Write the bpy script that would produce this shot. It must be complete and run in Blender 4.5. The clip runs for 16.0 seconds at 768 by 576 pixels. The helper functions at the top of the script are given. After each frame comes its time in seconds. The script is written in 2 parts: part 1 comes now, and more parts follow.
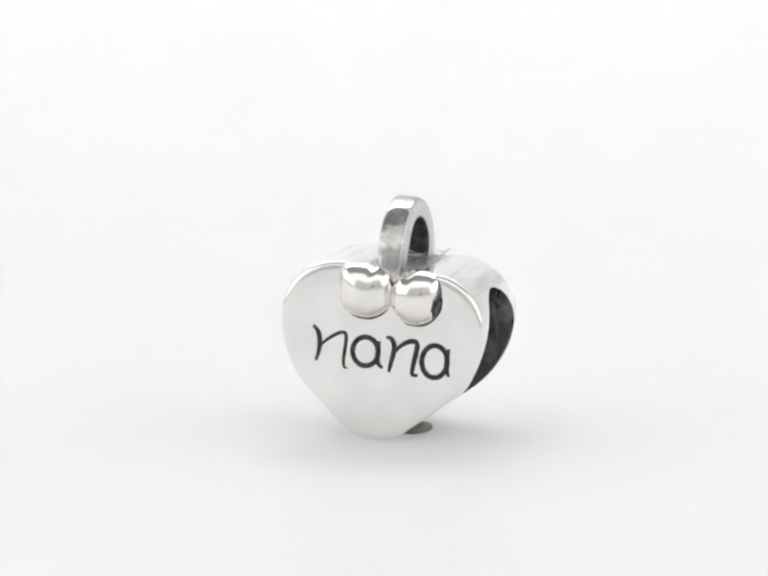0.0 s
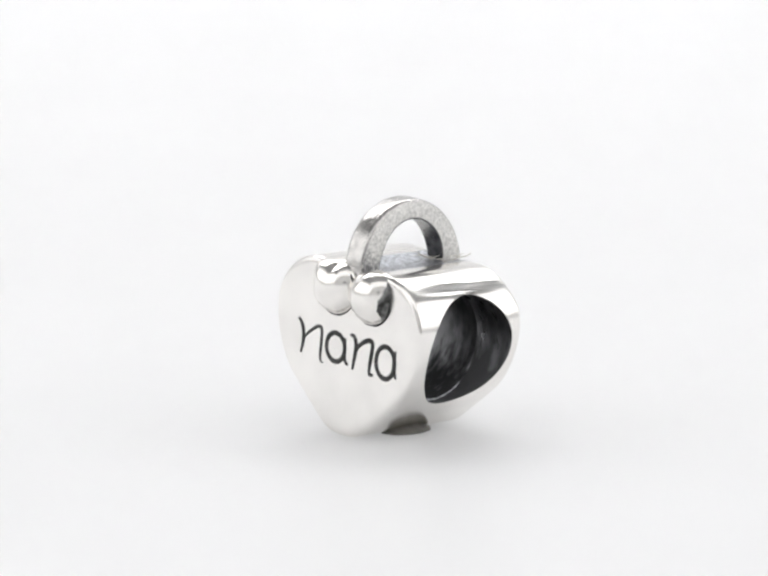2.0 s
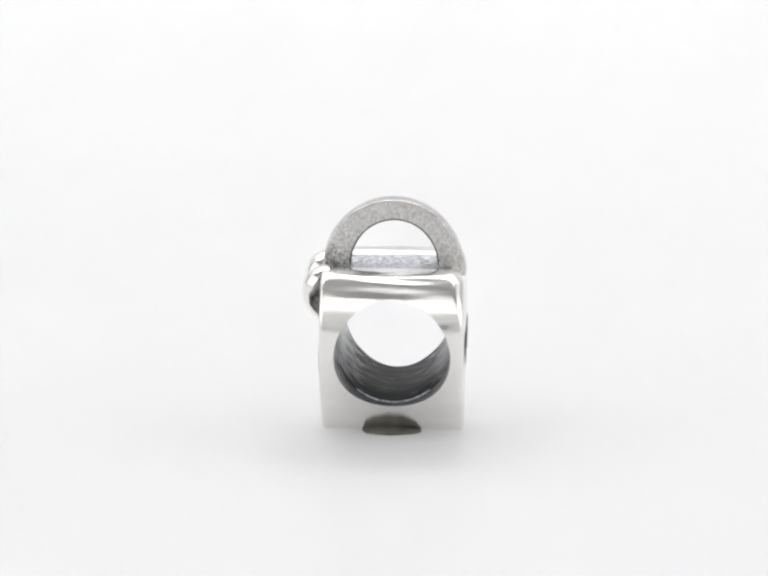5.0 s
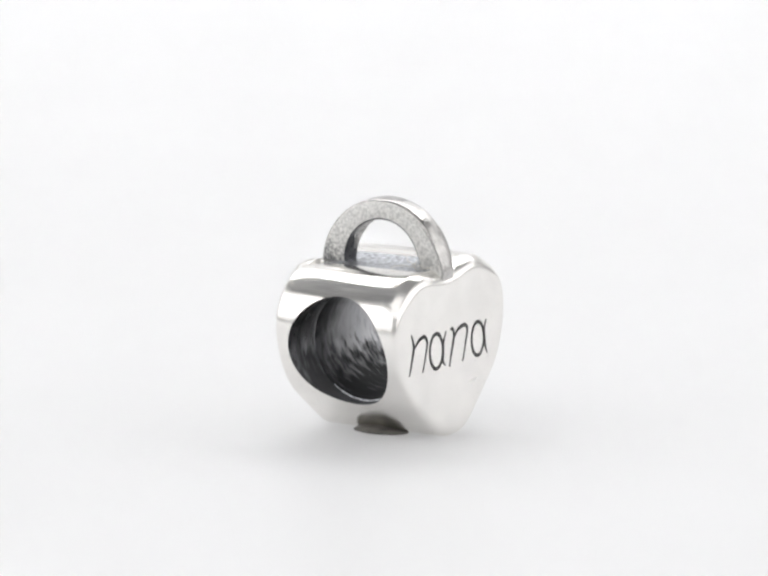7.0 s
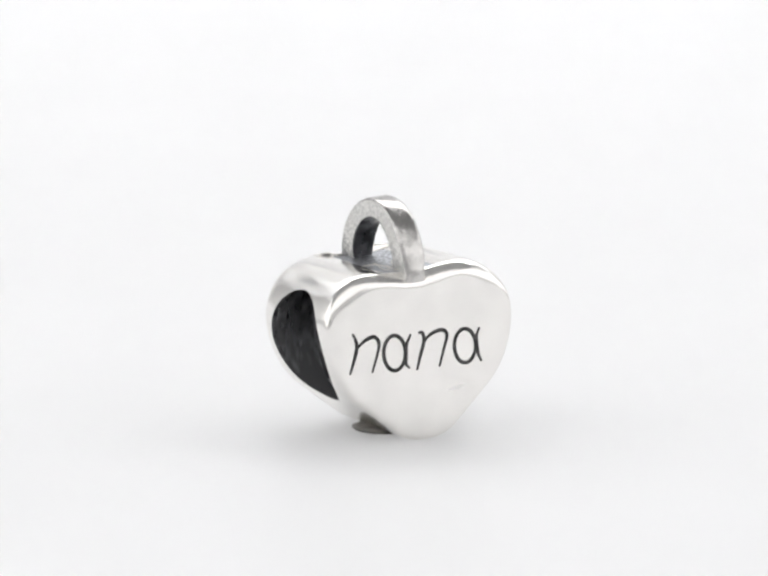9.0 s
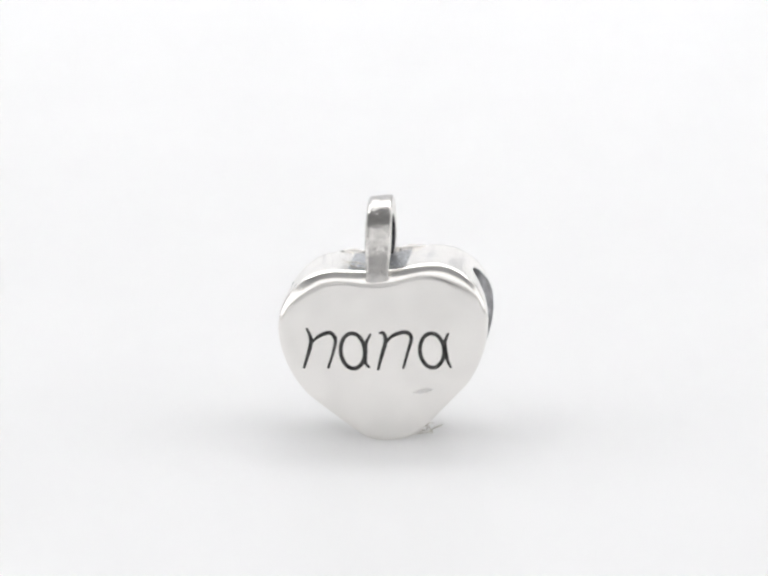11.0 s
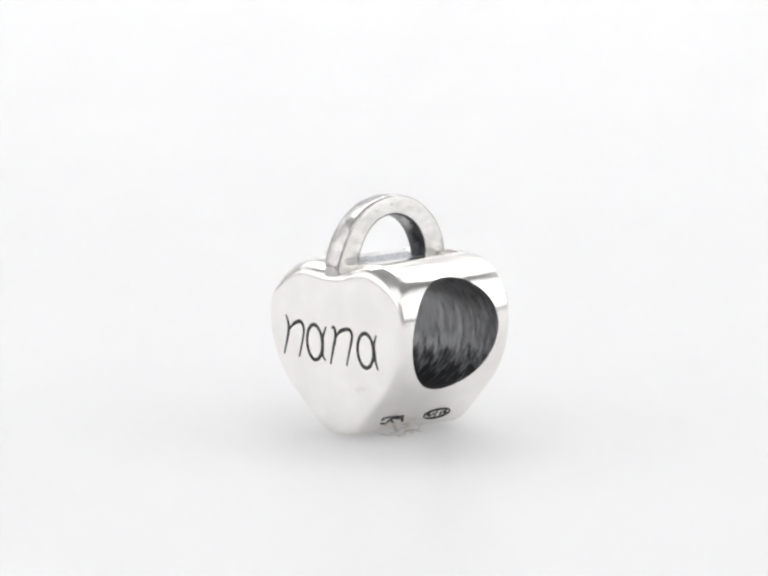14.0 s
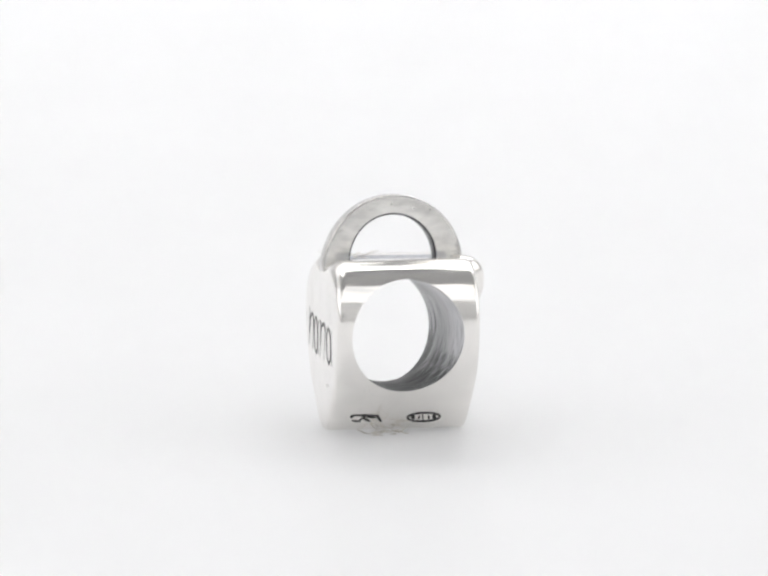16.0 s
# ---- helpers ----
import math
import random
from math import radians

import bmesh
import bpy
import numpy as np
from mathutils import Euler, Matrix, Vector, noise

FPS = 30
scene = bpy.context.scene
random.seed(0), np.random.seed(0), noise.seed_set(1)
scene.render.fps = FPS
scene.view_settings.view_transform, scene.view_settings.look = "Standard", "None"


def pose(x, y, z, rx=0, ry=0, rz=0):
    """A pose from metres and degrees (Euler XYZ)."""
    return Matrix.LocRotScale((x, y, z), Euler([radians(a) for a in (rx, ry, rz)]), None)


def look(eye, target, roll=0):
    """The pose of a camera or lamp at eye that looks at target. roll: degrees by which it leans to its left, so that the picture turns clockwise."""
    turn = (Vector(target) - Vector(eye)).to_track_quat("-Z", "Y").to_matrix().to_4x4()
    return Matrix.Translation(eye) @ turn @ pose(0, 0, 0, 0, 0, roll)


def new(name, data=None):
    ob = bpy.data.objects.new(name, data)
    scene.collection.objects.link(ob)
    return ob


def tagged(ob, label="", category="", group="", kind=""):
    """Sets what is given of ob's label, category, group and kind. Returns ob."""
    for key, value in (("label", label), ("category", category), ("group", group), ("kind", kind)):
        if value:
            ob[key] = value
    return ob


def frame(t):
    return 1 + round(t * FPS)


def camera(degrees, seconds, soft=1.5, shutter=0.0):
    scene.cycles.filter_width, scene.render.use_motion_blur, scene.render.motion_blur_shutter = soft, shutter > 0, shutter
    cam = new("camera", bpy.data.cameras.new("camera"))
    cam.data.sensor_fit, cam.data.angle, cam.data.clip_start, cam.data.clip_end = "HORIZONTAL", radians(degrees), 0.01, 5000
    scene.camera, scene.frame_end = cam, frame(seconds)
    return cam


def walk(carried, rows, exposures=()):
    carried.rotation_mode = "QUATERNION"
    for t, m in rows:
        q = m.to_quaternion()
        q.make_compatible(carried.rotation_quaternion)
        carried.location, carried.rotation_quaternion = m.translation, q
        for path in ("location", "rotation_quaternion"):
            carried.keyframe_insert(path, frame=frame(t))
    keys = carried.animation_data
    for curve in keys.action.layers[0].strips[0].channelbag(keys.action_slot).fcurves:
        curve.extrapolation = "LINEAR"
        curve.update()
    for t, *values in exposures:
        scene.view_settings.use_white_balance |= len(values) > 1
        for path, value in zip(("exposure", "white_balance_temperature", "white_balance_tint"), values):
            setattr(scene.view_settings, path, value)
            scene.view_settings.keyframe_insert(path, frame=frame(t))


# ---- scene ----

MM = 0.001
TILT = 5.0          # the charm leans towards its right side, onto the putty

# ---- camera ----
cam = camera(8.84, 16.0, soft=2.6)
EYE = look((-0.394 * MM, -197.48 * MM, 37.45 * MM), (-0.394 * MM, 0, 5.728 * MM), 0.384)
walk(cam, [(0, EYE), (16, EYE)])

# ---- light ----
world = bpy.data.worlds.new("studio_air")
world.use_nodes = True
world.node_tree.nodes["Background"].inputs["Color"].default_value = (1, 1, 1, 1)
world.node_tree.nodes["Background"].inputs["Strength"].default_value = 0.02
scene.world = world


def softbox(name, eye, target, wide, high, watts, colour=(1, 1, 1)):
    data = bpy.data.lights.new(name, "AREA")
    data.shape, data.size, data.size_y, data.energy, data.color = "RECTANGLE", wide, high, watts, colour
    ob = new(name, data)
    ob.matrix_world = look(eye, target)
    return ob


softbox("back_softbox", (0, 0.42, 0.56), (0, 0, 0), 0.90, 0.16, 2.14)
# unseen lamp, added to brighten the far part of the floor
softbox("backdrop_fill_lamp", (0, 0.37, 0.30), (0, 0.36, 0), 0.90, 0.14, 0.56)
softbox("front_softbox", (0, -0.42, 0.66), (0, -0.08, 0), 1.20, 0.50, 1.84)
softbox("side_softbox", (-0.50, -0.10, 0.24), (0, 0, 0.02), 0.80, 0.38, 0.86)
softbox("side_softbox", (0.50, -0.08, 0.24), (0, 0, 0.02), 0.80, 0.38, 0.83)
scene.view_settings.exposure = -0.04


# ---- materials ----
def material(name, colour, rough, metal=0.0, vary=0.0, scale=900.0, bump=0.0, bump_scale=5000.0, rough_vary=0.0, second=None, stretch=(1, 1, 1), patina_shade=None, spread=(0.35, 0.65), bore=False, slope=0.0, along=None):
    """A surface with blotches at one scale and fine relief at another, in object space."""
    m = bpy.data.materials.new(name)
    m.use_nodes = True
    n, l = m.node_tree.nodes, m.node_tree.links
    b = n["Principled BSDF"]
    b.inputs["Metallic"].default_value = metal
    co = n.new("ShaderNodeTexCoord")
    mp = n.new("ShaderNodeMapping")
    mp.inputs["Scale"].default_value = stretch
    l.new(co.outputs["Object"], mp.inputs["Vector"])
    axes = n.new("ShaderNodeSeparateXYZ")
    l.new(co.outputs["Object"], axes.inputs["Vector"])
    if bore:
        # tool marks that run round the hole
        up = n.new("ShaderNodeMath")
        up.operation = "SUBTRACT"
        up.inputs[1].default_value = 0.00395
        l.new(axes.outputs["Z"], up.inputs[0])
        turn = n.new("ShaderNodeMath")
        turn.operation = "ARCTAN2"
        l.new(axes.outputs["Y"], turn.inputs[0])
        l.new(up.outputs["Value"], turn.inputs[1])
        arc = n.new("ShaderNodeMath")
        arc.operation = "MULTIPLY"
        arc.inputs[1].default_value = 0.0022
        l.new(turn.outputs["Value"], arc.inputs[0])
        rolled = n.new("ShaderNodeCombineXYZ")
        l.new(axes.outputs["X"], rolled.inputs["X"])
        l.new(arc.outputs["Value"], rolled.inputs["Y"])
        l.new(rolled.outputs["Vector"], mp.inputs["Vector"])
    big = n.new("ShaderNodeTexNoise")
    big.inputs["Scale"].default_value, big.inputs["Detail"].default_value = scale, 6
    l.new(mp.outputs["Vector"], big.inputs["Vector"])
    fine = n.new("ShaderNodeTexNoise")
    fine.inputs["Scale"].default_value, fine.inputs["Detail"].default_value = bump_scale, 4
    l.new(mp.outputs["Vector"], fine.inputs["Vector"])
    mix = n.new("ShaderNodeMix")
    mix.data_type = "RGBA"
    dark = second or tuple(c * (1 - vary) for c in colour)
    mix.inputs["A"].default_value, mix.inputs["B"].default_value = (*dark, 1), (*colour, 1)
    ramp = n.new("ShaderNodeMapRange")
    ramp.inputs["From Min"].default_value, ramp.inputs["From Max"].default_value = spread
    l.new(big.outputs["Fac"], ramp.inputs["Value"])
    l.new(ramp.outputs["Result"], mix.inputs["Factor"])
    colour_out = mix.outputs["Result"]
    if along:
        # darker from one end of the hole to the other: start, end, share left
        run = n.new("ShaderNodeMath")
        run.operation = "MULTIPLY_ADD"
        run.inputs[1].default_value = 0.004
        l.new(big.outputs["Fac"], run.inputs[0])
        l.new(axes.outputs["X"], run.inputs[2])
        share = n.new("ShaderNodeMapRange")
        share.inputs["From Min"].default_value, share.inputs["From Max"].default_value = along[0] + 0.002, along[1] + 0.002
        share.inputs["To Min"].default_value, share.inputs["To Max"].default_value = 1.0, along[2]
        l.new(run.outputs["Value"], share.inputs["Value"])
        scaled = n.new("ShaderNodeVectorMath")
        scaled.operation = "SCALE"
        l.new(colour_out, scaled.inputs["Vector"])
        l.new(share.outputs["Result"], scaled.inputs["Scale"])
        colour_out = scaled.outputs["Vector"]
    if patina_shade:
        # darker up to a ragged edge, oxide plus shade painted into the bore: level, width, depth; slope lowers it
        # towards the back
        level, width, depth = patina_shade
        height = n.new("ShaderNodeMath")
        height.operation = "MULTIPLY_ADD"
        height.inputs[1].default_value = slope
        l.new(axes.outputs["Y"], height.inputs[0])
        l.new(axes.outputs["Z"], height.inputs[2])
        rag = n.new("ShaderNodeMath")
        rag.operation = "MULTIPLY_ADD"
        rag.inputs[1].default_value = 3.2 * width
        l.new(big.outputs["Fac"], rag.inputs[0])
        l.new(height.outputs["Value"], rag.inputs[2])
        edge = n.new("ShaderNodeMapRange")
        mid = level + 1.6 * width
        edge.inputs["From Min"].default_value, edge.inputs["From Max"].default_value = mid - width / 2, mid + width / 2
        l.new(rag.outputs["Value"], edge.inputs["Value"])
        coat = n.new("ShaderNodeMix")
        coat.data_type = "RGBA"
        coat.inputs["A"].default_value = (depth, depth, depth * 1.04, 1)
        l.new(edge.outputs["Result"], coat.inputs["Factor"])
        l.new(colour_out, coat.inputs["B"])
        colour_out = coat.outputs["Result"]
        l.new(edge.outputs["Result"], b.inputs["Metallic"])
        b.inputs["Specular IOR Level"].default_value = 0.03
    l.new(colour_out, b.inputs["Base Color"])
    rr = n.new("ShaderNodeMapRange")
    rr.inputs["From Min"].default_value, rr.inputs["From Max"].default_value = 0.3, 0.7
    rr.inputs["To Min"].default_value, rr.inputs["To Max"].default_value = rough - rough_vary, rough + rough_vary
    l.new(fine.outputs["Fac"], rr.inputs["Value"])
    l.new(rr.outputs["Result"], b.inputs["Roughness"])
    if bump:
        bp = n.new("ShaderNodeBump")
        bp.inputs["Strength"].default_value, bp.inputs["Distance"].default_value = bump, 0.00004
        l.new(fine.outputs["Fac"], bp.inputs["Height"])
        l.new(bp.outputs["Normal"], b.inputs["Normal"])
    return m


SILVER = material("polished_silver", (0.91, 0.892, 0.866), 0.19, 1.0, 0.07, 700, 0.36, 900, 0.05)
# dark streaks in this colour stand in for reflections along the lobe tops
STREAK_REFLECTION = material("reflection_streaked_silver", (0.95, 0.93, 0.90), 0.20, 1.0, 0.1, 1500, 0.6, 1100, 0.06, second=(0.62, 0.615, 0.61), stretch=(1, 0.10, 1), spread=(0.34, 0.48))
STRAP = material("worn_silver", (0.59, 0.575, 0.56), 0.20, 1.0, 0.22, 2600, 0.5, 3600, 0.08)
SATIN = material("sandblasted_silver", (0.83, 0.82, 0.795), 0.46, 1.0, 0.40, 8500, 1.0, 9000, 0.08, patina_shade=(0.0051, 0.0013, 0.16), slope=0.8, spread=(0.3, 0.7))
FILED = material("filed_silver", (0.92, 0.905, 0.875), 0.34, 1.0, 0.20, 3000, 0.6, 5000, 0.08, patina_shade=(0.0047, 0.0010, 0.16), slope=0.8, stretch=(1, 0.4, 1))
VALLEY = material("dull_cast_silver", (0.66, 0.68, 0.72), 0.40, 1.0, 0.75, 6500, 1.0, 6500, 0.08)
DULL = material("scuffed_silver", (0.84, 0.83, 0.81), 0.42, 1.0, 0.1, 2500, 0.3, 7000, 0.08)
MIRROR = material("bright_silver", (0.90, 0.88, 0.85), 0.17, 1.0, 0.08, 1500, 0.3, 1600, 0.03)
# bore silver: oxide tone, with shade painted into the lower half
OXIDE_SHADED = material("oxidised_shaded_silver", (0.66, 0.66, 0.68), 0.36, 1.0, 0.42, 4400, 0.9, 2600, 0.08, stretch=(1, 0.36, 1), patina_shade=(0.0027, 0.0012, 0.055), bore=True, along=(-0.0026, 0.0006, 0.38))
DARK = material("blackened_shaded_silver", (0.34, 0.34, 0.355), 0.32, 0.95, 0.6, 2600, 0.8, 5200, 0.1, stretch=(1, 0.3, 1), patina_shade=(0.0036, 0.0014, 0.10), bore=True)
FLANK = material("stained_silver", (0.30, 0.30, 0.30), 0.36, 0.8, 0.85, 2400, 0.6, 4000, 0.1, second=(0.035, 0.035, 0.034))
# darker silver for the inner face of the strap
LOOP_INNER = material("dark_inner_loop_silver", (0.16, 0.16, 0.168), 0.34, 0.9, 0.75, 1800, 0.35, 4000, 0.1)
INK = material("black_patina", (0.06, 0.06, 0.058), 0.5, 0.3, 0.8, 3500, 0.4, 7000)
PUTTY = material("grey_putty", (0.19, 0.18, 0.16), 0.4, 0.0, 0.5, 1500, 0.5, 5000)
LINT = material("pale_lint", (0.80, 0.77, 0.71), 0.9, 0.0, 0.25, 3000)
PAPER = material("white_acrylic", (0.876, 0.875, 0.879), 0.46, 0.0, 0.012, 40, 0.0, 900, 0.01)
opal = PAPER.node_tree.nodes["Principled BSDF"]
opal.subsurface_method = "BURLEY"
opal.inputs["Subsurface Weight"].default_value = 1.0
opal.inputs["Subsurface Radius"].default_value = (1, 1, 1)
opal.inputs["Subsurface Scale"].default_value = 0.014
PAINT = material("pale_studio_paint", (0.82, 0.82, 0.82), 0.8, 0.0, 0.06, 6, 0.2, 300)
GREY_PAINT = material("grey_studio_paint", (0.40, 0.40, 0.40), 0.8, 0.0, 0.06, 6, 0.2, 300)
BLACK = material("black_plastic", (0.02, 0.02, 0.02), 0.45, 0.0, 0.2, 300)


def part(name, bm, mats, parent=None, label="", smooth=40, scale=MM):
    """Links a bmesh, drawn in millimetres, as one mesh object under a thing or a part."""
    me = bpy.data.meshes.new(name)
    bm.to_mesh(me)
    bm.free()
    return part_mesh(name, me, mats, parent, label, smooth, scale)


def part_mesh(name, me, mats, parent=None, label="", smooth=40, scale=MM):
    me.transform(Matrix.Scale(scale, 4))
    if not me.materials:
        for m in (mats if isinstance(mats, (list, tuple)) else [mats]):
            me.materials.append(m)
    if smooth:
        me.shade_smooth()
        me.set_sharp_from_angle(angle=radians(smooth))
    ob = new(name, me)
    if parent:
        ob.parent = parent
    if label:
        tagged(ob, label)
    return ob


# ---- the studio: a white sweep in a plain room ----
def sweep_sheet():
    bm = bmesh.new()
    line = [(-520, 0), (-300, 0), (-150, 0), (0, 0), (150, 0), (300, 0), (420, 0)]
    line += [(420 + 260 * math.sin(a), 260 - 260 * math.cos(a)) for a in [i * math.pi / 32 for i in range(1, 17)]]
    line += [(680, 500), (680, 720)]
    under = [(y + (12 if z > 200 else 0), z - (0 if z > 200 else 12)) for y, z in line]
    ring = line + under[::-1]
    cols = [[bm.verts.new((x, y, z)) for y, z in ring] for x in (-650, 650)]
    n = len(ring)
    for i in range(n):
        j = (i + 1) % n
        bm.faces.new((cols[0][i], cols[0][j], cols[1][j], cols[1][i]))
    bm.faces.new(cols[0][::-1])
    bm.faces.new(cols[1])
    bmesh.ops.recalc_face_normals(bm, faces=bm.faces)
    return bm


tagged(part("floor", sweep_sheet(), PAPER, smooth=30), "seamless white acrylic sheet curving up behind the charm", "floor", kind="structure")


def slab(x0, x1, y0, y1, z0, z1):
    bm = bmesh.new()
    bmesh.ops.create_cube(bm, size=1)
    for v in bm.verts:
        v.co = ((x0 + x1) / 2 + v.co.x * (x1 - x0), (y0 + y1) / 2 + v.co.y * (y1 - y0), (z0 + z1) / 2 + v.co.z * (z1 - z0))
    return bm


# unseen room, added round the set; its paint tones shape fill and mirrored bands
for wall_name, box in (("wall_north", (-800, 800, 720, 800, -120, 800)), ("wall_south", (-800, 800, -800, -700, -120, 800)),
                       ("wall_west", (-800, -700, -700, 720, -120, 800)), ("wall_east", (700, 800, -700, 720, -120, 800)),
                       ("ceiling", (-800, 800, -800, 800, 800, 880)), ("ground", (-800, 800, -800, 800, -200, -120))):
    tagged(part(wall_name, slab(*box), GREY_PAINT if wall_name == "ceiling" else PAINT, smooth=0), "plain painted surface of the added, unseen studio room", wall_name.split("_")[0], kind="structure")


# ---- the charm, in millimetres from the heart's tip: x to its right, y to its back, z up ----
LOBE_X, LOBE_Z, LOBE_R = 1.90, 4.60, 2.27
HALF = 2.90         # half the thickness at the middle of the faces


def warp(x, y, z):
    """The casting sits a little behind the middle of the turntable."""
    return (x, y + 0.04, z)


def belly(x, y, z):
    """The sides swell slightly between the two faces."""
    swell = max(0.0, 1 - (y / 2.7) ** 2) * min(1.0, max(0.0, z / 2.0))
    return warp(x * (1 + 0.020 * swell) - 0.09, y, z)


def outline(n=110):
    """The heart's outline, from the notch round the right side to the tip and back."""
    half = []
    turn = math.acos(-LOBE_X / LOBE_R)
    for i in range(n // 2):
        a = turn * (1 - i / (n // 2))
        x = max(0.0, LOBE_X + LOBE_R * math.cos(a))
        s = math.sqrt(x * x + 1.2 * math.exp(-(x / 1.3) ** 2))
        half.append((x, LOBE_Z + math.sqrt(max(0.0, LOBE_R ** 2 - (s - LOBE_X) ** 2))))
    flank = [((4.17, LOBE_Z), (4.17, 3.55), (3.64, 2.40), (3.03, 1.83)), ((3.03, 1.83), (2.47, 1.33), (1.91, 0.83), (1.33, 0.34)),
             ((1.33, 0.34), (0.90, -0.04), (0.50, -0.11), (0.0, -0.11))]
    for curve, count in zip(flank, (24, 12, 20)):
        for i in range(count):
            t = i / count
            b = ((1 - t) ** 3, 3 * t * (1 - t) ** 2, 3 * t * t * (1 - t), t ** 3)
            half.append(tuple(sum(w * p[k] for w, p in zip(b, curve)) for k in (0, 1)))
    half.append((0.0, -0.11))
    return half + [(-x, z) for x, z in half[-2:0:-1]]


def face_depth(x, z):
    return HALF - 0.05 * ((x / 4.2) ** 2 + ((z - 4.0) / 3.4) ** 2)


def filed(x, y, z, share):
    """Long shallow file marks that run from face to face along the tops of the lobes."""
    out = Vector((x - math.copysign(LOBE_X, x), z - LOBE_Z))
    if out.length < 1 or share <= 0 or abs(x) < 1.3:
        return x, z
    arc = LOBE_R * math.atan2(out.y, abs(out.x))
    depth = 0.075 * noise.noise(Vector((2.3 * arc + 0.16 * y, 0.25 * y, 3 if x > 0 else 9))) * share * min(1.0, (abs(x) - 1.3) / 0.5)
    out = out.normalized() * depth
    return x + out.x, z + out.y


def heart_body():
    bm = bmesh.new()
    line = outline()
    n = len(line)
    cx, cz = 0.0, 4.0
    rings = []
    inner = [0.06 + 0.94 * i / 15 for i in range(16)]
    edge = [math.sin(i * math.pi / 16) for i in range(1, 9)]
    for side in (-1, 1):
        shells = [[] for _ in inner + edge]
        for x, z in line:
            away = math.hypot(x - cx, z - cz)
            top = min(1.0, max(0.0, (z - 5.2) / 1.4))
            soft = 0.17 if side < 0 else 0.20 + 0.34 * top * top * (3 - 2 * top)
            start = 1 - soft / away
            for k, f in enumerate(inner + edge):
                rho = start * f if k < len(inner) else start + (1 - start) * f
                bend = 2.0 - 0.55 * top
                drop = 0.0 if k < len(inner) else soft * (1 - max(0.0, 1 - f ** bend) ** (1 / bend))
                px, pz = cx + (x - cx) * rho, cz + (z - cz) * rho
                shells[k].append(bm.verts.new(belly(px, side * (face_depth(px, pz) - drop), pz)))
        rings.append(shells)
    walls = []
    for k in range(1, 12):
        f = k / 12
        walls.append([])
        for x, z in line:
            top = min(1.0, max(0.0, (z - 5.2) / 1.4))
            ease = top * top * (3 - 2 * top)
            front, back = -face_depth(x, z) + 0.17, face_depth(x, z) - 0.20 - 0.34 * ease
            y = front + (back - front) * f
            px, pz = filed(x, y, z, ease * math.sin(math.pi * f) ** 0.5)
            walls[-1].append(bm.verts.new(belly(px, y, pz)))
    strip = rings[0] + walls + rings[1][::-1]
    for a, b in zip(strip, strip[1:]):
        for i in range(n):
            j = (i + 1) % n
            bm.faces.new((a[i], a[j], b[j], b[i]))
    for ring, side in ((strip[0], -1), (strip[-1], 1)):
        mid = bm.verts.new(belly(cx, side * HALF, cz))
        for i in range(n):
            bm.faces.new((ring[i], ring[(i + 1) % n], mid))
    bmesh.ops.recalc_face_normals(bm, faces=bm.faces)
    for f in bm.faces:
        c = f.calc_center_median()
        if abs(c.x) < 1.15 and c.z > 6.2 and abs(c.y) < 2.3:
            f.material_index = 2
        elif c.z > 5.3 and abs(c.y) < 2.45:
            f.material_index = 4
    return bm


def bore_cutter():
    """The hole from side to side, with a low ridge inside its right mouth."""
    bm = bmesh.new()
    profile = [(-6, 2.23), (-4.4, 2.22), (-2.5, 2.20), (-1.2, 2.205), (-0.3, 2.185), (0.6, 2.175), (2.06, 2.16), (2.11, 2.18), (2.13, 2.25), (2.6, 2.26), (4.4, 2.28), (6, 2.30)]
    rings = []
    for x, r in profile:
        ring = []
        for i in range(72):
            a = i * math.pi / 36
            fade = 0.08 * (1 - max(0.0, -math.sin(a))) if 2.0 < x < 2.12 else 0.0
            ring.append(bm.verts.new(warp(x, 0.04 + 1.015 * (r + fade) * math.cos(a), 3.95 - (0.13 * min(1.0, x / 2.1) if x > 0 else 0.04) + 1.025 * (r + fade) * math.sin(a))))
        rings.append(ring)
    for a, b in zip(rings, rings[1:]):
        for i in range(72):
            bm.faces.new((a[i], a[(i + 1) % 72], b[(i + 1) % 72], b[i]))
    bm.faces.new(rings[0][::-1])
    bm.faces.new(rings[-1])
    bmesh.ops.recalc_face_normals(bm, faces=bm.faces)
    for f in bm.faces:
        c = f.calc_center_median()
        # dark right mouth; a lighter strip paints the bright line on the ridge's bottom
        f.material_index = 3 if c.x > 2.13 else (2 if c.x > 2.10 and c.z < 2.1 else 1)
    return bm


def smooth_line(points, steps=6):
    """A rounded line through the points (Catmull-Rom)."""
    p = [Vector(q) for q in points]
    p = [2 * p[0] - p[1]] + p + [2 * p[-1] - p[-2]]
    out = []
    for i in range(1, len(p) - 2):
        for k in range(steps):
            t = k / steps
            out.append(0.5 * (2 * p[i] + (p[i + 1] - p[i - 1]) * t + (2 * p[i - 1] - 5 * p[i] + 4 * p[i + 1] - p[i + 2]) * t * t
                              + (3 * p[i] - p[i - 1] - 3 * p[i + 1] + p[i + 2]) * t ** 3))
    return out + [p[-2]]


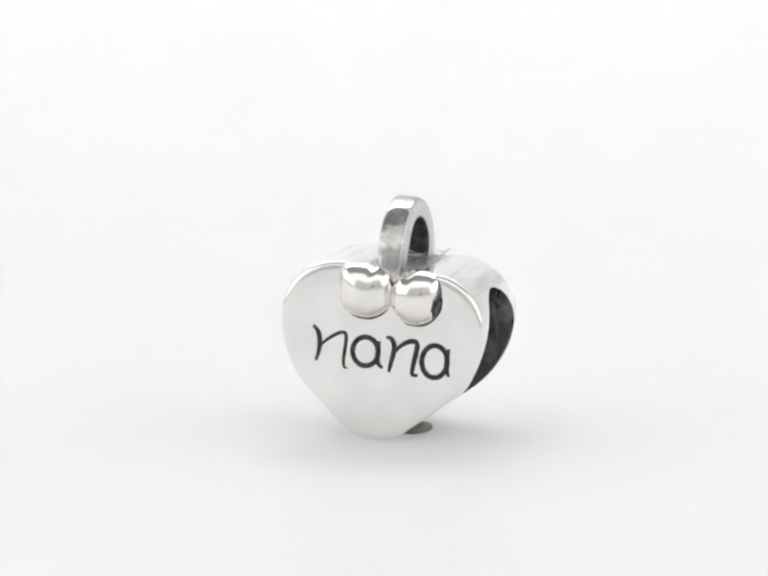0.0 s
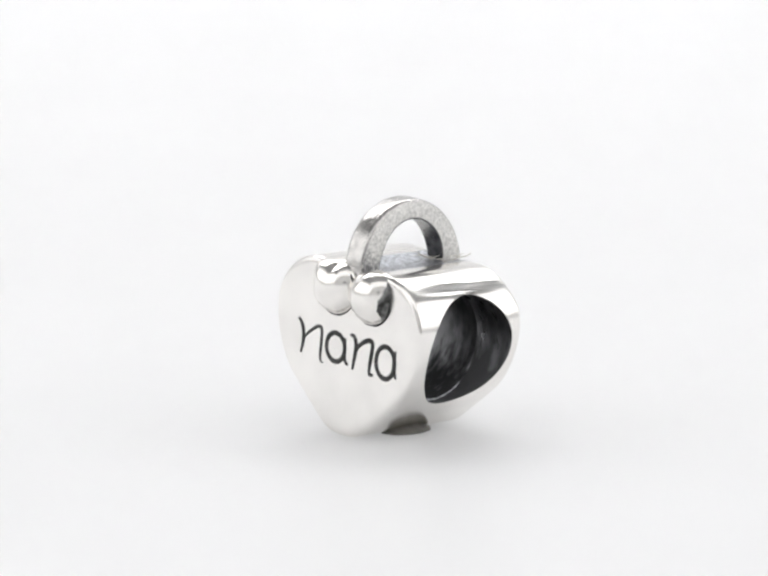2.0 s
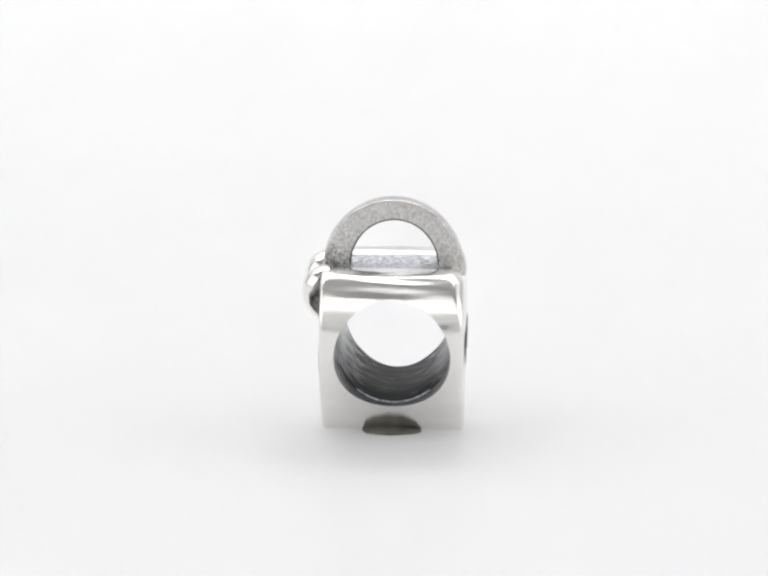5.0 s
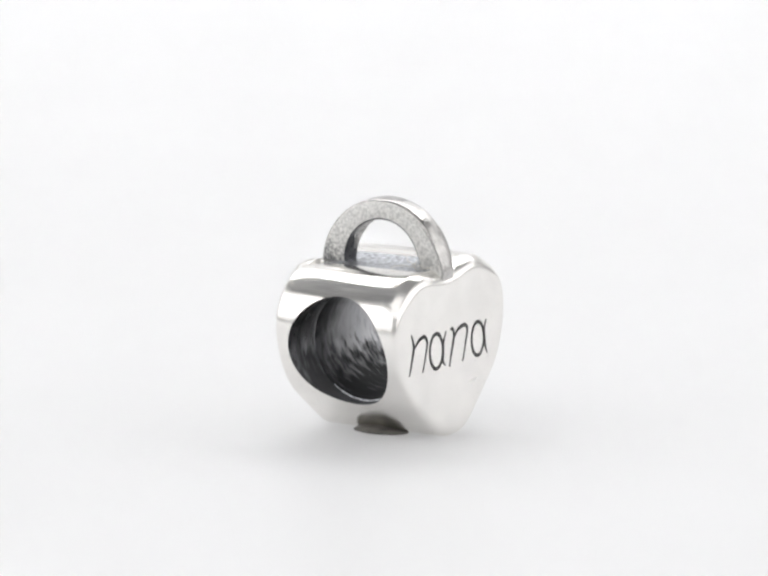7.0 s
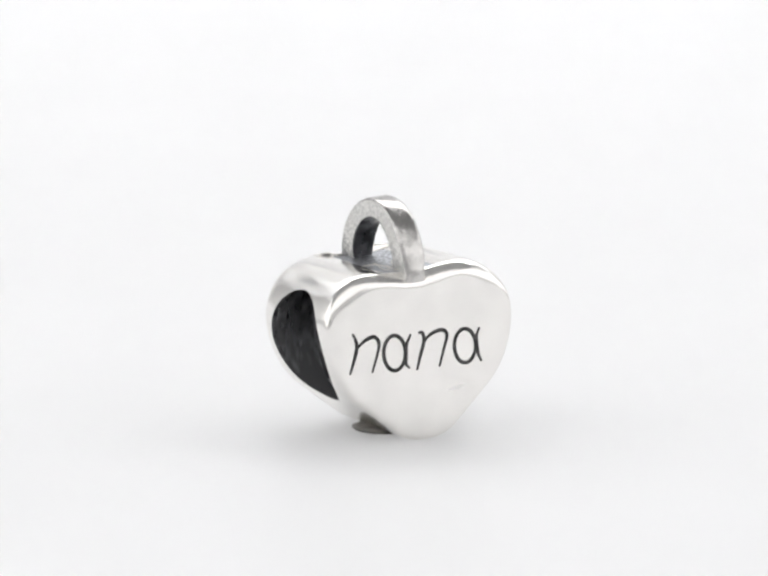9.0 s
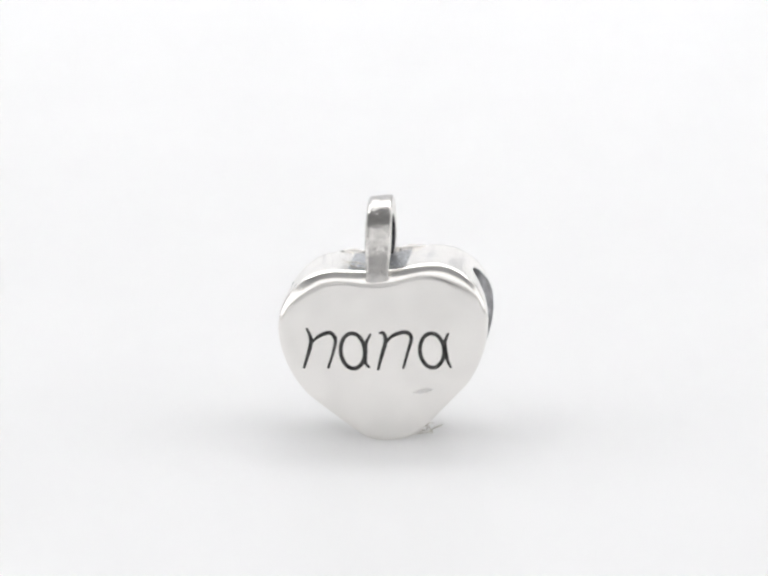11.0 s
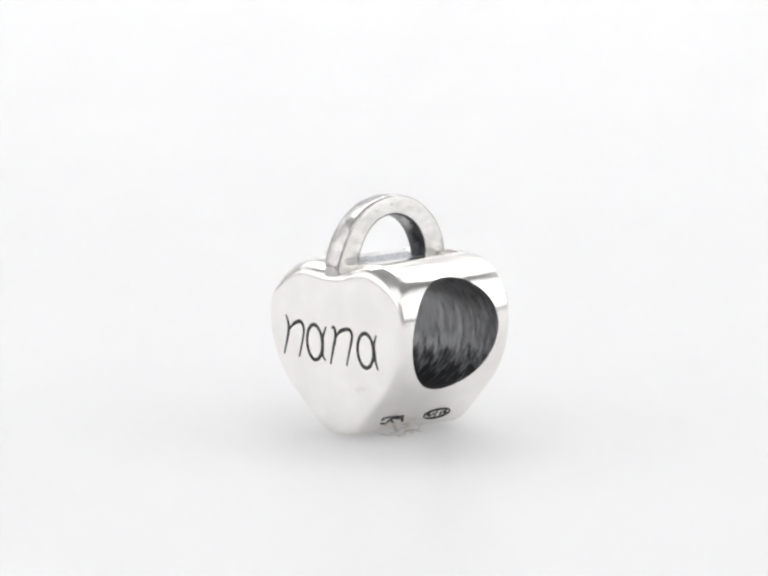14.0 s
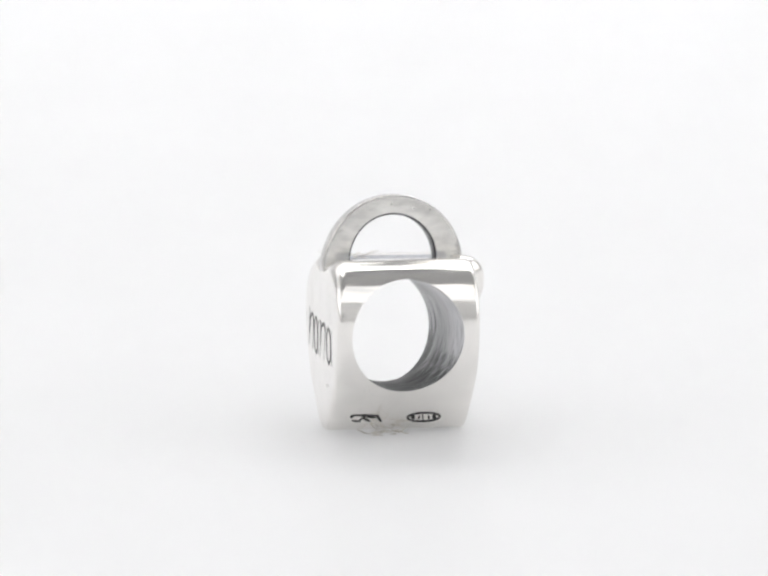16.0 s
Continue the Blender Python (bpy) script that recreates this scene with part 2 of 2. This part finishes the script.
def tube(bm, line, radius, sides=8, closed=False, flat=None, ends=0.6):
    """A tube along a line, narrowed at its ends; flat squeezes it along an axis."""
    line = [Vector(q) for q in line]
    n = len(line)
    rings = []
    for i, q in enumerate(line):
        ahead = line[(i + 1) % n] if closed else line[min(i + 1, n - 1)]
        back = line[i - 1] if closed else line[max(i - 1, 0)]
        way = (ahead - back).normalized()
        ref = Vector((0, 1, 0)) if abs(way.y) < 0.9 else Vector((0, 0, 1))
        u = way.cross(ref).normalized()
        v = u.cross(way)
        r = radius * (1 if closed else ends + (1 - ends) * min(1, 3 * min(i, n - 1 - i) / n + 0.0001))
        rings.append([bm.verts.new(q + u * r * math.cos(a) + v * r * (flat or 1) * math.sin(a)) for a in [k * 2 * math.pi / sides for k in range(sides)]])
    for i in range(n if closed else n - 1):
        a, b = rings[i], rings[(i + 1) % n]
        for k in range(sides):
            bm.faces.new((a[k], a[(k + 1) % sides], b[(k + 1) % sides], b[k]))
    if not closed:
        bm.faces.new(rings[0][::-1])
        bm.faces.new(rings[-1])


def on_face(points, side, sink):
    return [warp(x, side * (face_depth(x, z) - sink), z) for x, z in points]


def oval(cx, cz, rx, rz, lean=0.0):
    return [(cx + rx * math.cos(a) + lean * math.sin(a), cz + rz * math.sin(a)) for a in [i * math.pi / 18 for i in range(36)]]


# the strokes of the engraved word, letter by letter: open strokes, then bowls
FRONT_WORD = [
    ([[(-2.87, 4.19), (-2.67, 4.02), (-2.55, 3.71), (-2.53, 3.27), (-2.63, 2.79)], [(-2.59, 3.16), (-2.43, 3.49), (-2.11, 3.81), (-1.65, 4.08), (-1.46, 3.89), (-1.49, 2.96), (-1.41, 2.67), (-1.26, 2.68)]], []),
    ([[(-0.09, 3.93), (-0.10, 3.54), (-0.08, 3.07), (0.14, 2.86)]], [(-0.62, 3.44, 0.53, 0.58)]),
    ([[(0.18, 4.13), (0.41, 4.09), (0.55, 3.74), (0.47, 3.14), (0.41, 2.74)], [(0.49, 3.39), (0.69, 3.74), (1.02, 4.02), (1.34, 4.11), (1.48, 3.92), (1.39, 3.19), (1.38, 2.78), (1.61, 2.77)]], []),
    ([[(2.77, 4.00), (2.74, 3.54), (2.75, 3.19), (2.87, 2.88)]], [(2.24, 3.42, 0.52, 0.65)]),
]
BACK_WORD = [
    ([[(2.94, 4.69), (2.82, 4.37), (2.81, 4.07), (2.96, 3.62), (3.18, 3.07)], [(2.81, 4.05), (2.59, 4.24), (2.34, 4.38), (2.02, 4.43), (1.83, 4.19), (1.90, 3.79), (2.21, 3.00)]], []),
    ([[(0.40, 4.29), (0.62, 3.90), (0.67, 3.50), (0.70, 3.12), (0.54, 2.92)]], [(1.17, 3.64, 0.48, 0.71)]),
    ([[(0.07, 4.28), (-0.11, 4.27), (-0.16, 3.92), (0.06, 3.31), (0.23, 2.79)], [(-0.12, 3.79), (-0.32, 4.04), (-0.61, 4.20), (-1.01, 4.24), (-1.20, 4.01), (-1.01, 3.43), (-0.77, 2.78)]], []),
    ([[(-2.68, 4.09), (-2.52, 3.75), (-2.51, 3.45), (-2.56, 3.00), (-2.68, 2.69)]], [(-1.98, 3.44, 0.48, 0.69)]),
]


def letter_tubes(letter, side, radius, sink):
    """Separate closed tubes, one for each stroke of a letter."""
    out = []
    strokes, bowls = letter
    for s in strokes:
        bm = bmesh.new()
        flat_line = [(q.x, q.y) for q in smooth_line([(x, z, 0) for x, z in s], 5)]
        tube(bm, on_face(flat_line, side, sink), radius)
        out.append(bm)
    for cx, cz, rx, rz in bowls:
        bm = bmesh.new()
        tube(bm, on_face(oval(cx, cz, rx, rz), side, sink), radius, closed=True)
        out.append(bm)
    return out


def carved(bm, cutters):
    """The mesh of bm with every cutter taken out of it."""
    def temporary(b):
        bmesh.ops.recalc_face_normals(b, faces=b.faces)
        me = bpy.data.meshes.new("cut")
        b.to_mesh(me)
        b.free()
        for m in (SILVER, OXIDE_SHADED, VALLEY, DARK, STREAK_REFLECTION):
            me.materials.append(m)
        return new("cut", me)
    def drop(ob):
        me = ob.data
        bpy.data.objects.remove(ob)
        bpy.data.meshes.remove(me)
    blank = temporary(bm)
    for tool in [temporary(c) for c in cutters]:
        before = len(blank.data.polygons)
        for own, shift in ((False, 0.0), (True, 0.0), (False, 0.004), (True, 0.007)):
            tool.location = (shift, 0, shift)
            mod = blank.modifiers.new("cut", "BOOLEAN")
            mod.operation, mod.solver, mod.object, mod.use_self = "DIFFERENCE", "EXACT", tool, own
            bpy.context.view_layer.update()
            shaped = bpy.data.meshes.new_from_object(blank.evaluated_get(bpy.context.evaluated_depsgraph_get()))
            blank.modifiers.remove(mod)
            if len(shaped.polygons) > 0.7 * before:
                old, blank.data = blank.data, shaped
                bpy.data.meshes.remove(old)
                break
        drop(tool)
    shaped = blank.data.copy()
    drop(blank)
    return shaped


def loop_handle():
    """The flat arched strap on top, from the front to the back."""
    bm = bmesh.new()
    soft, crown = 0.07, 0.17
    stations = [(-1, -1.0), (-1, -0.5)] + [(0, i / 32) for i in range(33)] + [(1, -0.5), (1, -1.0)]
    rings = []
    for leg, f in stations:
        a = math.pi * (1 - f) if leg == 0 else (math.pi if leg < 0 else 0.0)
        down = 0.0 if leg == 0 else f * 0.6
        foot = (1 - math.sin(a)) ** 3
        o = Vector((2.79 * math.cos(a) - 0.06 + (0.16 if a < 1.5 else -0.04) * foot + (0.22 if a < 1.5 else -0.45) * down, 6.57 + 2.81 * math.sin(a) + down))
        i = Vector((1.73 * math.cos(a), 6.78 + 1.79 * math.sin(a) + down))
        ww = 0.54 - 0.12 * foot - 0.06 * math.sin(a) ** 2 - 0.30 * down
        ring = []
        length = (o - i).length
        way = (o - i) / length
        pts = []
        for (sx, sy) in ((-1, 1), (1, 1), (1, -1), (-1, -1)):
            base = {(-1, 1): 180, (1, 1): 90, (1, -1): 0, (-1, -1): 270}[(sx, sy)]
            r = crown if sy > 0 else soft
            for k in range(4):
                ang = radians(base - 30 * k)
                pts.append((sx * (ww - r) + r * math.cos(ang), (length - r * 0.6 if sy > 0 else r) + (0.6 if sy > 0 else 1.0) * r * math.sin(ang)))
        for x, d in pts:
            q = i + way * d
            ring.append(bm.verts.new(warp(x - 0.04 - 0.01 * q.x - 0.08 * (q.y - 7.0), q.x, q.y)))
        rings.append(ring)
    n = len(rings[0])
    for a, b in zip(rings, rings[1:]):
        for k in range(n):
            f = bm.faces.new((a[k], a[(k + 1) % n], b[(k + 1) % n], b[k]))
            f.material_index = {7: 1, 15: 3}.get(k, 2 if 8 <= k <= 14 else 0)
    bm.faces.new(rings[0])
    bm.faces.new(rings[-1][::-1])
    bmesh.ops.recalc_face_normals(bm, faces=bm.faces)
    return bm


def bow_pad(cx, cz, half, high, corners, notch, dark):
    """One half of the bow: a cushion, squarer or rounder at each corner, with a fold in its top edge and oxide on one flank."""
    bm = bmesh.new()
    bmesh.ops.create_uvsphere(bm, u_segments=112, v_segments=64, radius=1, matrix=Matrix.Rotation(radians(90), 4, "X"))
    stain = {}
    for v in bm.verts:
        x, y, z = v.co
        around = math.degrees(math.atan2(z, x))
        stain[v] = dark and y + 0.72 - 0.72 * ((around + 6) / 62) ** 2 + 0.025 * math.sin(around / 5)
        sx, sz = (1 + max(-1, min(1, 1.6 * x))) / 2, (1 + max(-1, min(1, 1.6 * z))) / 2
        n = sz * ((1 - sx) * corners[0] + sx * corners[1]) + (1 - sz) * ((1 - sx) * corners[2] + sx * corners[3])
        flat = (abs(x) ** n + abs(z) ** n) ** (1 / n)
        m = max(1e-6, (flat ** 2.2 + abs(y) ** 2.2) ** (1 / 2.2))
        x, y, z = x / m, y / m, z / m
        px, pz = cx + half * x, cz + high * z
        dent = math.exp(-((px - notch) / 0.19) ** 2) * max(0.0, z) ** 3
        v.co = warp(px, -2.50 - 0.06 * z + (1.13 if y < 0 else 0.15) * y + 0.10 * dent, pz - 0.08 * dent)
    for f in bm.faces:
        f.material_index = 1 if sum(stain[v] for v in f.verts) > 0 else 0
    return bm


def bow_seam(cx, cz, half, high, first, last, thick, rise):
    """A ragged dark line where a bow half meets the heart."""
    bm = bmesh.new()
    pts = []
    for i in range(34):
        a = radians(first + (last - first) * i / 33)
        x, z = cx + half * math.cos(a), cz + high * math.sin(a)
        wag = 0.03 * noise.noise(Vector((x * 5, z * 5, cx)))
        pts.append(warp(x + wag, -(face_depth(x, min(z, 6.3)) + rise), z + wag))
    tube(bm, pts, thick, 8, ends=0.15)
    return bm


def hallmark(y, kind):
    """A stamped oval on the lower left side, with its unreadable marks."""
    line = outline()
    at = min(range(len(line)), key=lambda i: (line[i][0] + 1.58) ** 2 + (line[i][1] - 0.48) ** 2)
    base = Vector((line[at][0], line[at][1]))
    way = Vector((line[at - 1][0] - line[at + 1][0], line[at - 1][1] - line[at + 1][1])).normalized()
    if way.y < 0:
        way = -way
    out = Vector((-way.y, way.x))
    if out.x > 0:
        out = -out

    def put(a, b, lift=0.0):
        q = base + way * b + out * (lift + 0.002)
        return belly(q.x, y + a, q.y)
    bm = bmesh.new()
    ring, strokes = kind
    if ring:
        tube(bm, [put(0.66 * math.cos(t), 0.30 * math.sin(t)) for t in [i * math.pi / 16 for i in range(32)]], 0.045, 6, closed=True)
    for a, b, c, d, thick in strokes:
        tube(bm, [put(a, b), put((a + c) / 2, (b + d) / 2), put(c, d)], thick, 6, ends=0.5)
    return bm


charm = new("heart_charm")
tagged(charm, "polished silver heart bead charm with padlock loop, bow and engraved word", "charm")
GROOVE = 0.115
cutters = [bore_cutter()]
for word, side in ((FRONT_WORD, -1), (BACK_WORD, 1)):
    for letter in word:
        cutters += letter_tubes(letter, side, GROOVE if side < 0 else 0.09, 0.02)
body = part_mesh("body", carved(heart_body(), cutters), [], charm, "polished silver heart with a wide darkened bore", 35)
for word, side, radius in ((FRONT_WORD, -1, 0.10), (BACK_WORD, 1, 0.078)):
    for letter in word:
        whole = bmesh.new()
        for stroke in letter_tubes(letter, side, radius, 0.055):
            me = bpy.data.meshes.new("stroke")
            stroke.to_mesh(me)
            stroke.free()
            whole.from_mesh(me)
            bpy.data.meshes.remove(me)
        part("letter", whole, INK, body, "blackened engraved letter")
part("loop", loop_handle(), [STRAP, SATIN, LOOP_INNER, FILED], charm, "flat arched silver loop with sandblasted sides", 50)
for cx, cz, half, high, corners, notch, dark, seams in (
        (-0.82, 5.83, 1.19, 1.13, (4.5, 2.8, 2.2, 2.0), -0.66, 0.0, ((-160, -25, 0.045, 0.0), (72, 15, 0.07, 0.12))),
        (1.22, 5.82, 1.11, 1.14, (2.2, 2.8, 2.0, 2.2), 0.86, 1.0, ((-110, 40, 0.07, 0.0),))):
    pad = part("bow_half", bow_pad(cx, cz, half, high, corners, notch, dark), [MIRROR, FLANK], charm, "rounded polished silver bow half")
    for first, last, thick, rise in seams:
        part("seam", bow_seam(cx, cz, half * 0.96, high * 0.94, first, last, thick, rise), INK, pad, "ragged dark line in the seam")


def scuff(cx, cz, rx, rz, side):
    bm = bmesh.new()
    tube(bm, on_face([(cx - rx + 2 * rx * i / 8, cz + 0.1 * rx * (1 - i / 4)) for i in range(9)], side, 0.0), rz, 8, flat=0.12, ends=0.1)
    return bm


part("scuff", scuff(-1.49, 1.82, 0.42, 0.09, 1), DULL, body, "dull scuff in the polish")
part("scuff", scuff(-0.67, 3.36, 0.05, 0.05, -1), DULL, body, "dull nick in the polish")
part("hallmark", hallmark(1.34, (False, [(-0.66, -0.24, -0.44, 0.16, 0.07), (-0.50, 0.19, 0.62, 0.25, 0.055), (-0.42, 0.05, -0.02, 0.10, 0.05), (-0.20, -0.20, 0.10, 0.02, 0.06), (0.02, 0.14, 0.24, -0.10, 0.05), (0.18, -0.20, 0.55, -0.13, 0.045), (0.52, 0.20, 0.64, 0.10, 0.06)])), INK, charm, "worn dark stamped mark")
part("hallmark", hallmark(-1.02, (True, [(-0.46, -0.10, -0.40, 0.12, 0.10), (-0.24, -0.14, -0.18, 0.12, 0.05), (0.02, -0.20, 0.06, 0.18, 0.035), (0.22, -0.14, 0.16, 0.10, 0.04), (0.42, -0.08, 0.46, 0.10, 0.10)])), INK, charm, "worn dark stamped mark")


# ---- what holds and soils it ----
def putty_lump():
    bm = bmesh.new()
    bmesh.ops.create_icosphere(bm, subdivisions=4, radius=1)
    for v in bm.verts:
        n = v.co.normalized()
        k = 1 + 0.10 * noise.noise(n * 1.7) + 0.05 * noise.noise(n * 5)
        v.co = Vector((0.85 + 0.85 * n.x * k, -0.05 + 1.15 * n.y * k, max(0.0, 0.05 + 0.24 * n.z * k)))
    return bm


putty = tagged(part("putty", putty_lump(), PUTTY, smooth=60), "small grey lump of putty under the charm", "putty")


def fibres(centre, spread, count, seed, length):
    rng = random.Random(seed)
    bm = bmesh.new()
    for _ in range(count):
        p = Vector(centre) + Vector([rng.uniform(-s, s) for s in spread])
        way = Vector((rng.uniform(-1, 1), rng.uniform(-1, 1), rng.uniform(-0.35, 0.35))).normalized()
        pts = []
        for k in range(5):
            pts.append(p.copy())
            way = (way + Vector([rng.uniform(-0.6, 0.6) for _ in range(3)]) * 0.8).normalized()
            p = p + way * length * rng.uniform(0.15, 0.3)
            p.z = max(p.z, centre[2] - spread[2])
        tube(bm, smooth_line(pts, 4), 0.022, 5)
    return bm


loop_lint = tagged(part("lint", fibres((0.45, 1.65, 6.85), (0.35, 0.2, 0.12), 8, 4, 1.3), LINT, smooth=60), "fine grey fibres caught in the loop", "lint", kind="stuff")
base_lint = tagged(part("lint", fibres((-1.15, 0.7, 0.12), (0.30, 0.8, 0.10), 18, 9, 0.8), LINT, smooth=60), "fine pale fibres caught under the charm", "lint", kind="stuff")


# ---- the lens that looks on, mirrored in the bow ----
def lens_barrel():
    bm = bmesh.new()
    prof = [(0.0, 0), (11, 0), (13, 2), (17, 2), (18, 1), (18, -60), (0.0, -60)]
    rings = [[bm.verts.new((r * math.cos(a), r * math.sin(a), d)) for a in [i * math.pi / 24 for i in range(48)]] for r, d in prof if r]
    for a, b in zip(rings, rings[1:]):
        for i in range(48):
            bm.faces.new((a[i], b[i], b[(i + 1) % 48], a[(i + 1) % 48]))
    bm.faces.new(rings[0])
    bm.faces.new(rings[-1][::-1])
    bmesh.ops.recalc_face_normals(bm, faces=bm.faces)
    for v in bm.verts:
        v.co = look((0, 0, 0), (0, 197.48, -31.72)) @ Vector((v.co.x, v.co.y, -v.co.z))
    return bm


lens = tagged(part("camera_lens", lens_barrel(), BLACK), "black camera lens barrel facing the charm", "lens")
lens.location = (-0.394 * MM, -209.3 * MM, 39.24 * MM)


def motions():
    """The turntable carries charm, putty and lint round at an even pace."""
    turns = [(t, 15.5 + 15.29 * t) for t in range(0, 17, 2)]
    for thing in (charm, putty, loop_lint, base_lint):
        leans = thing in (charm, loop_lint)
        rows = []
        for t, a in turns:
            m = pose(0, 0, 0, 0, 0, -a) @ pose(-0.05 * MM, 0, 0.115 * MM if leans else 0)
            rows.append((t, m @ pose(0, 0, 0, 0, TILT, 0) if leans else m))
        walk(thing, rows)


motions()
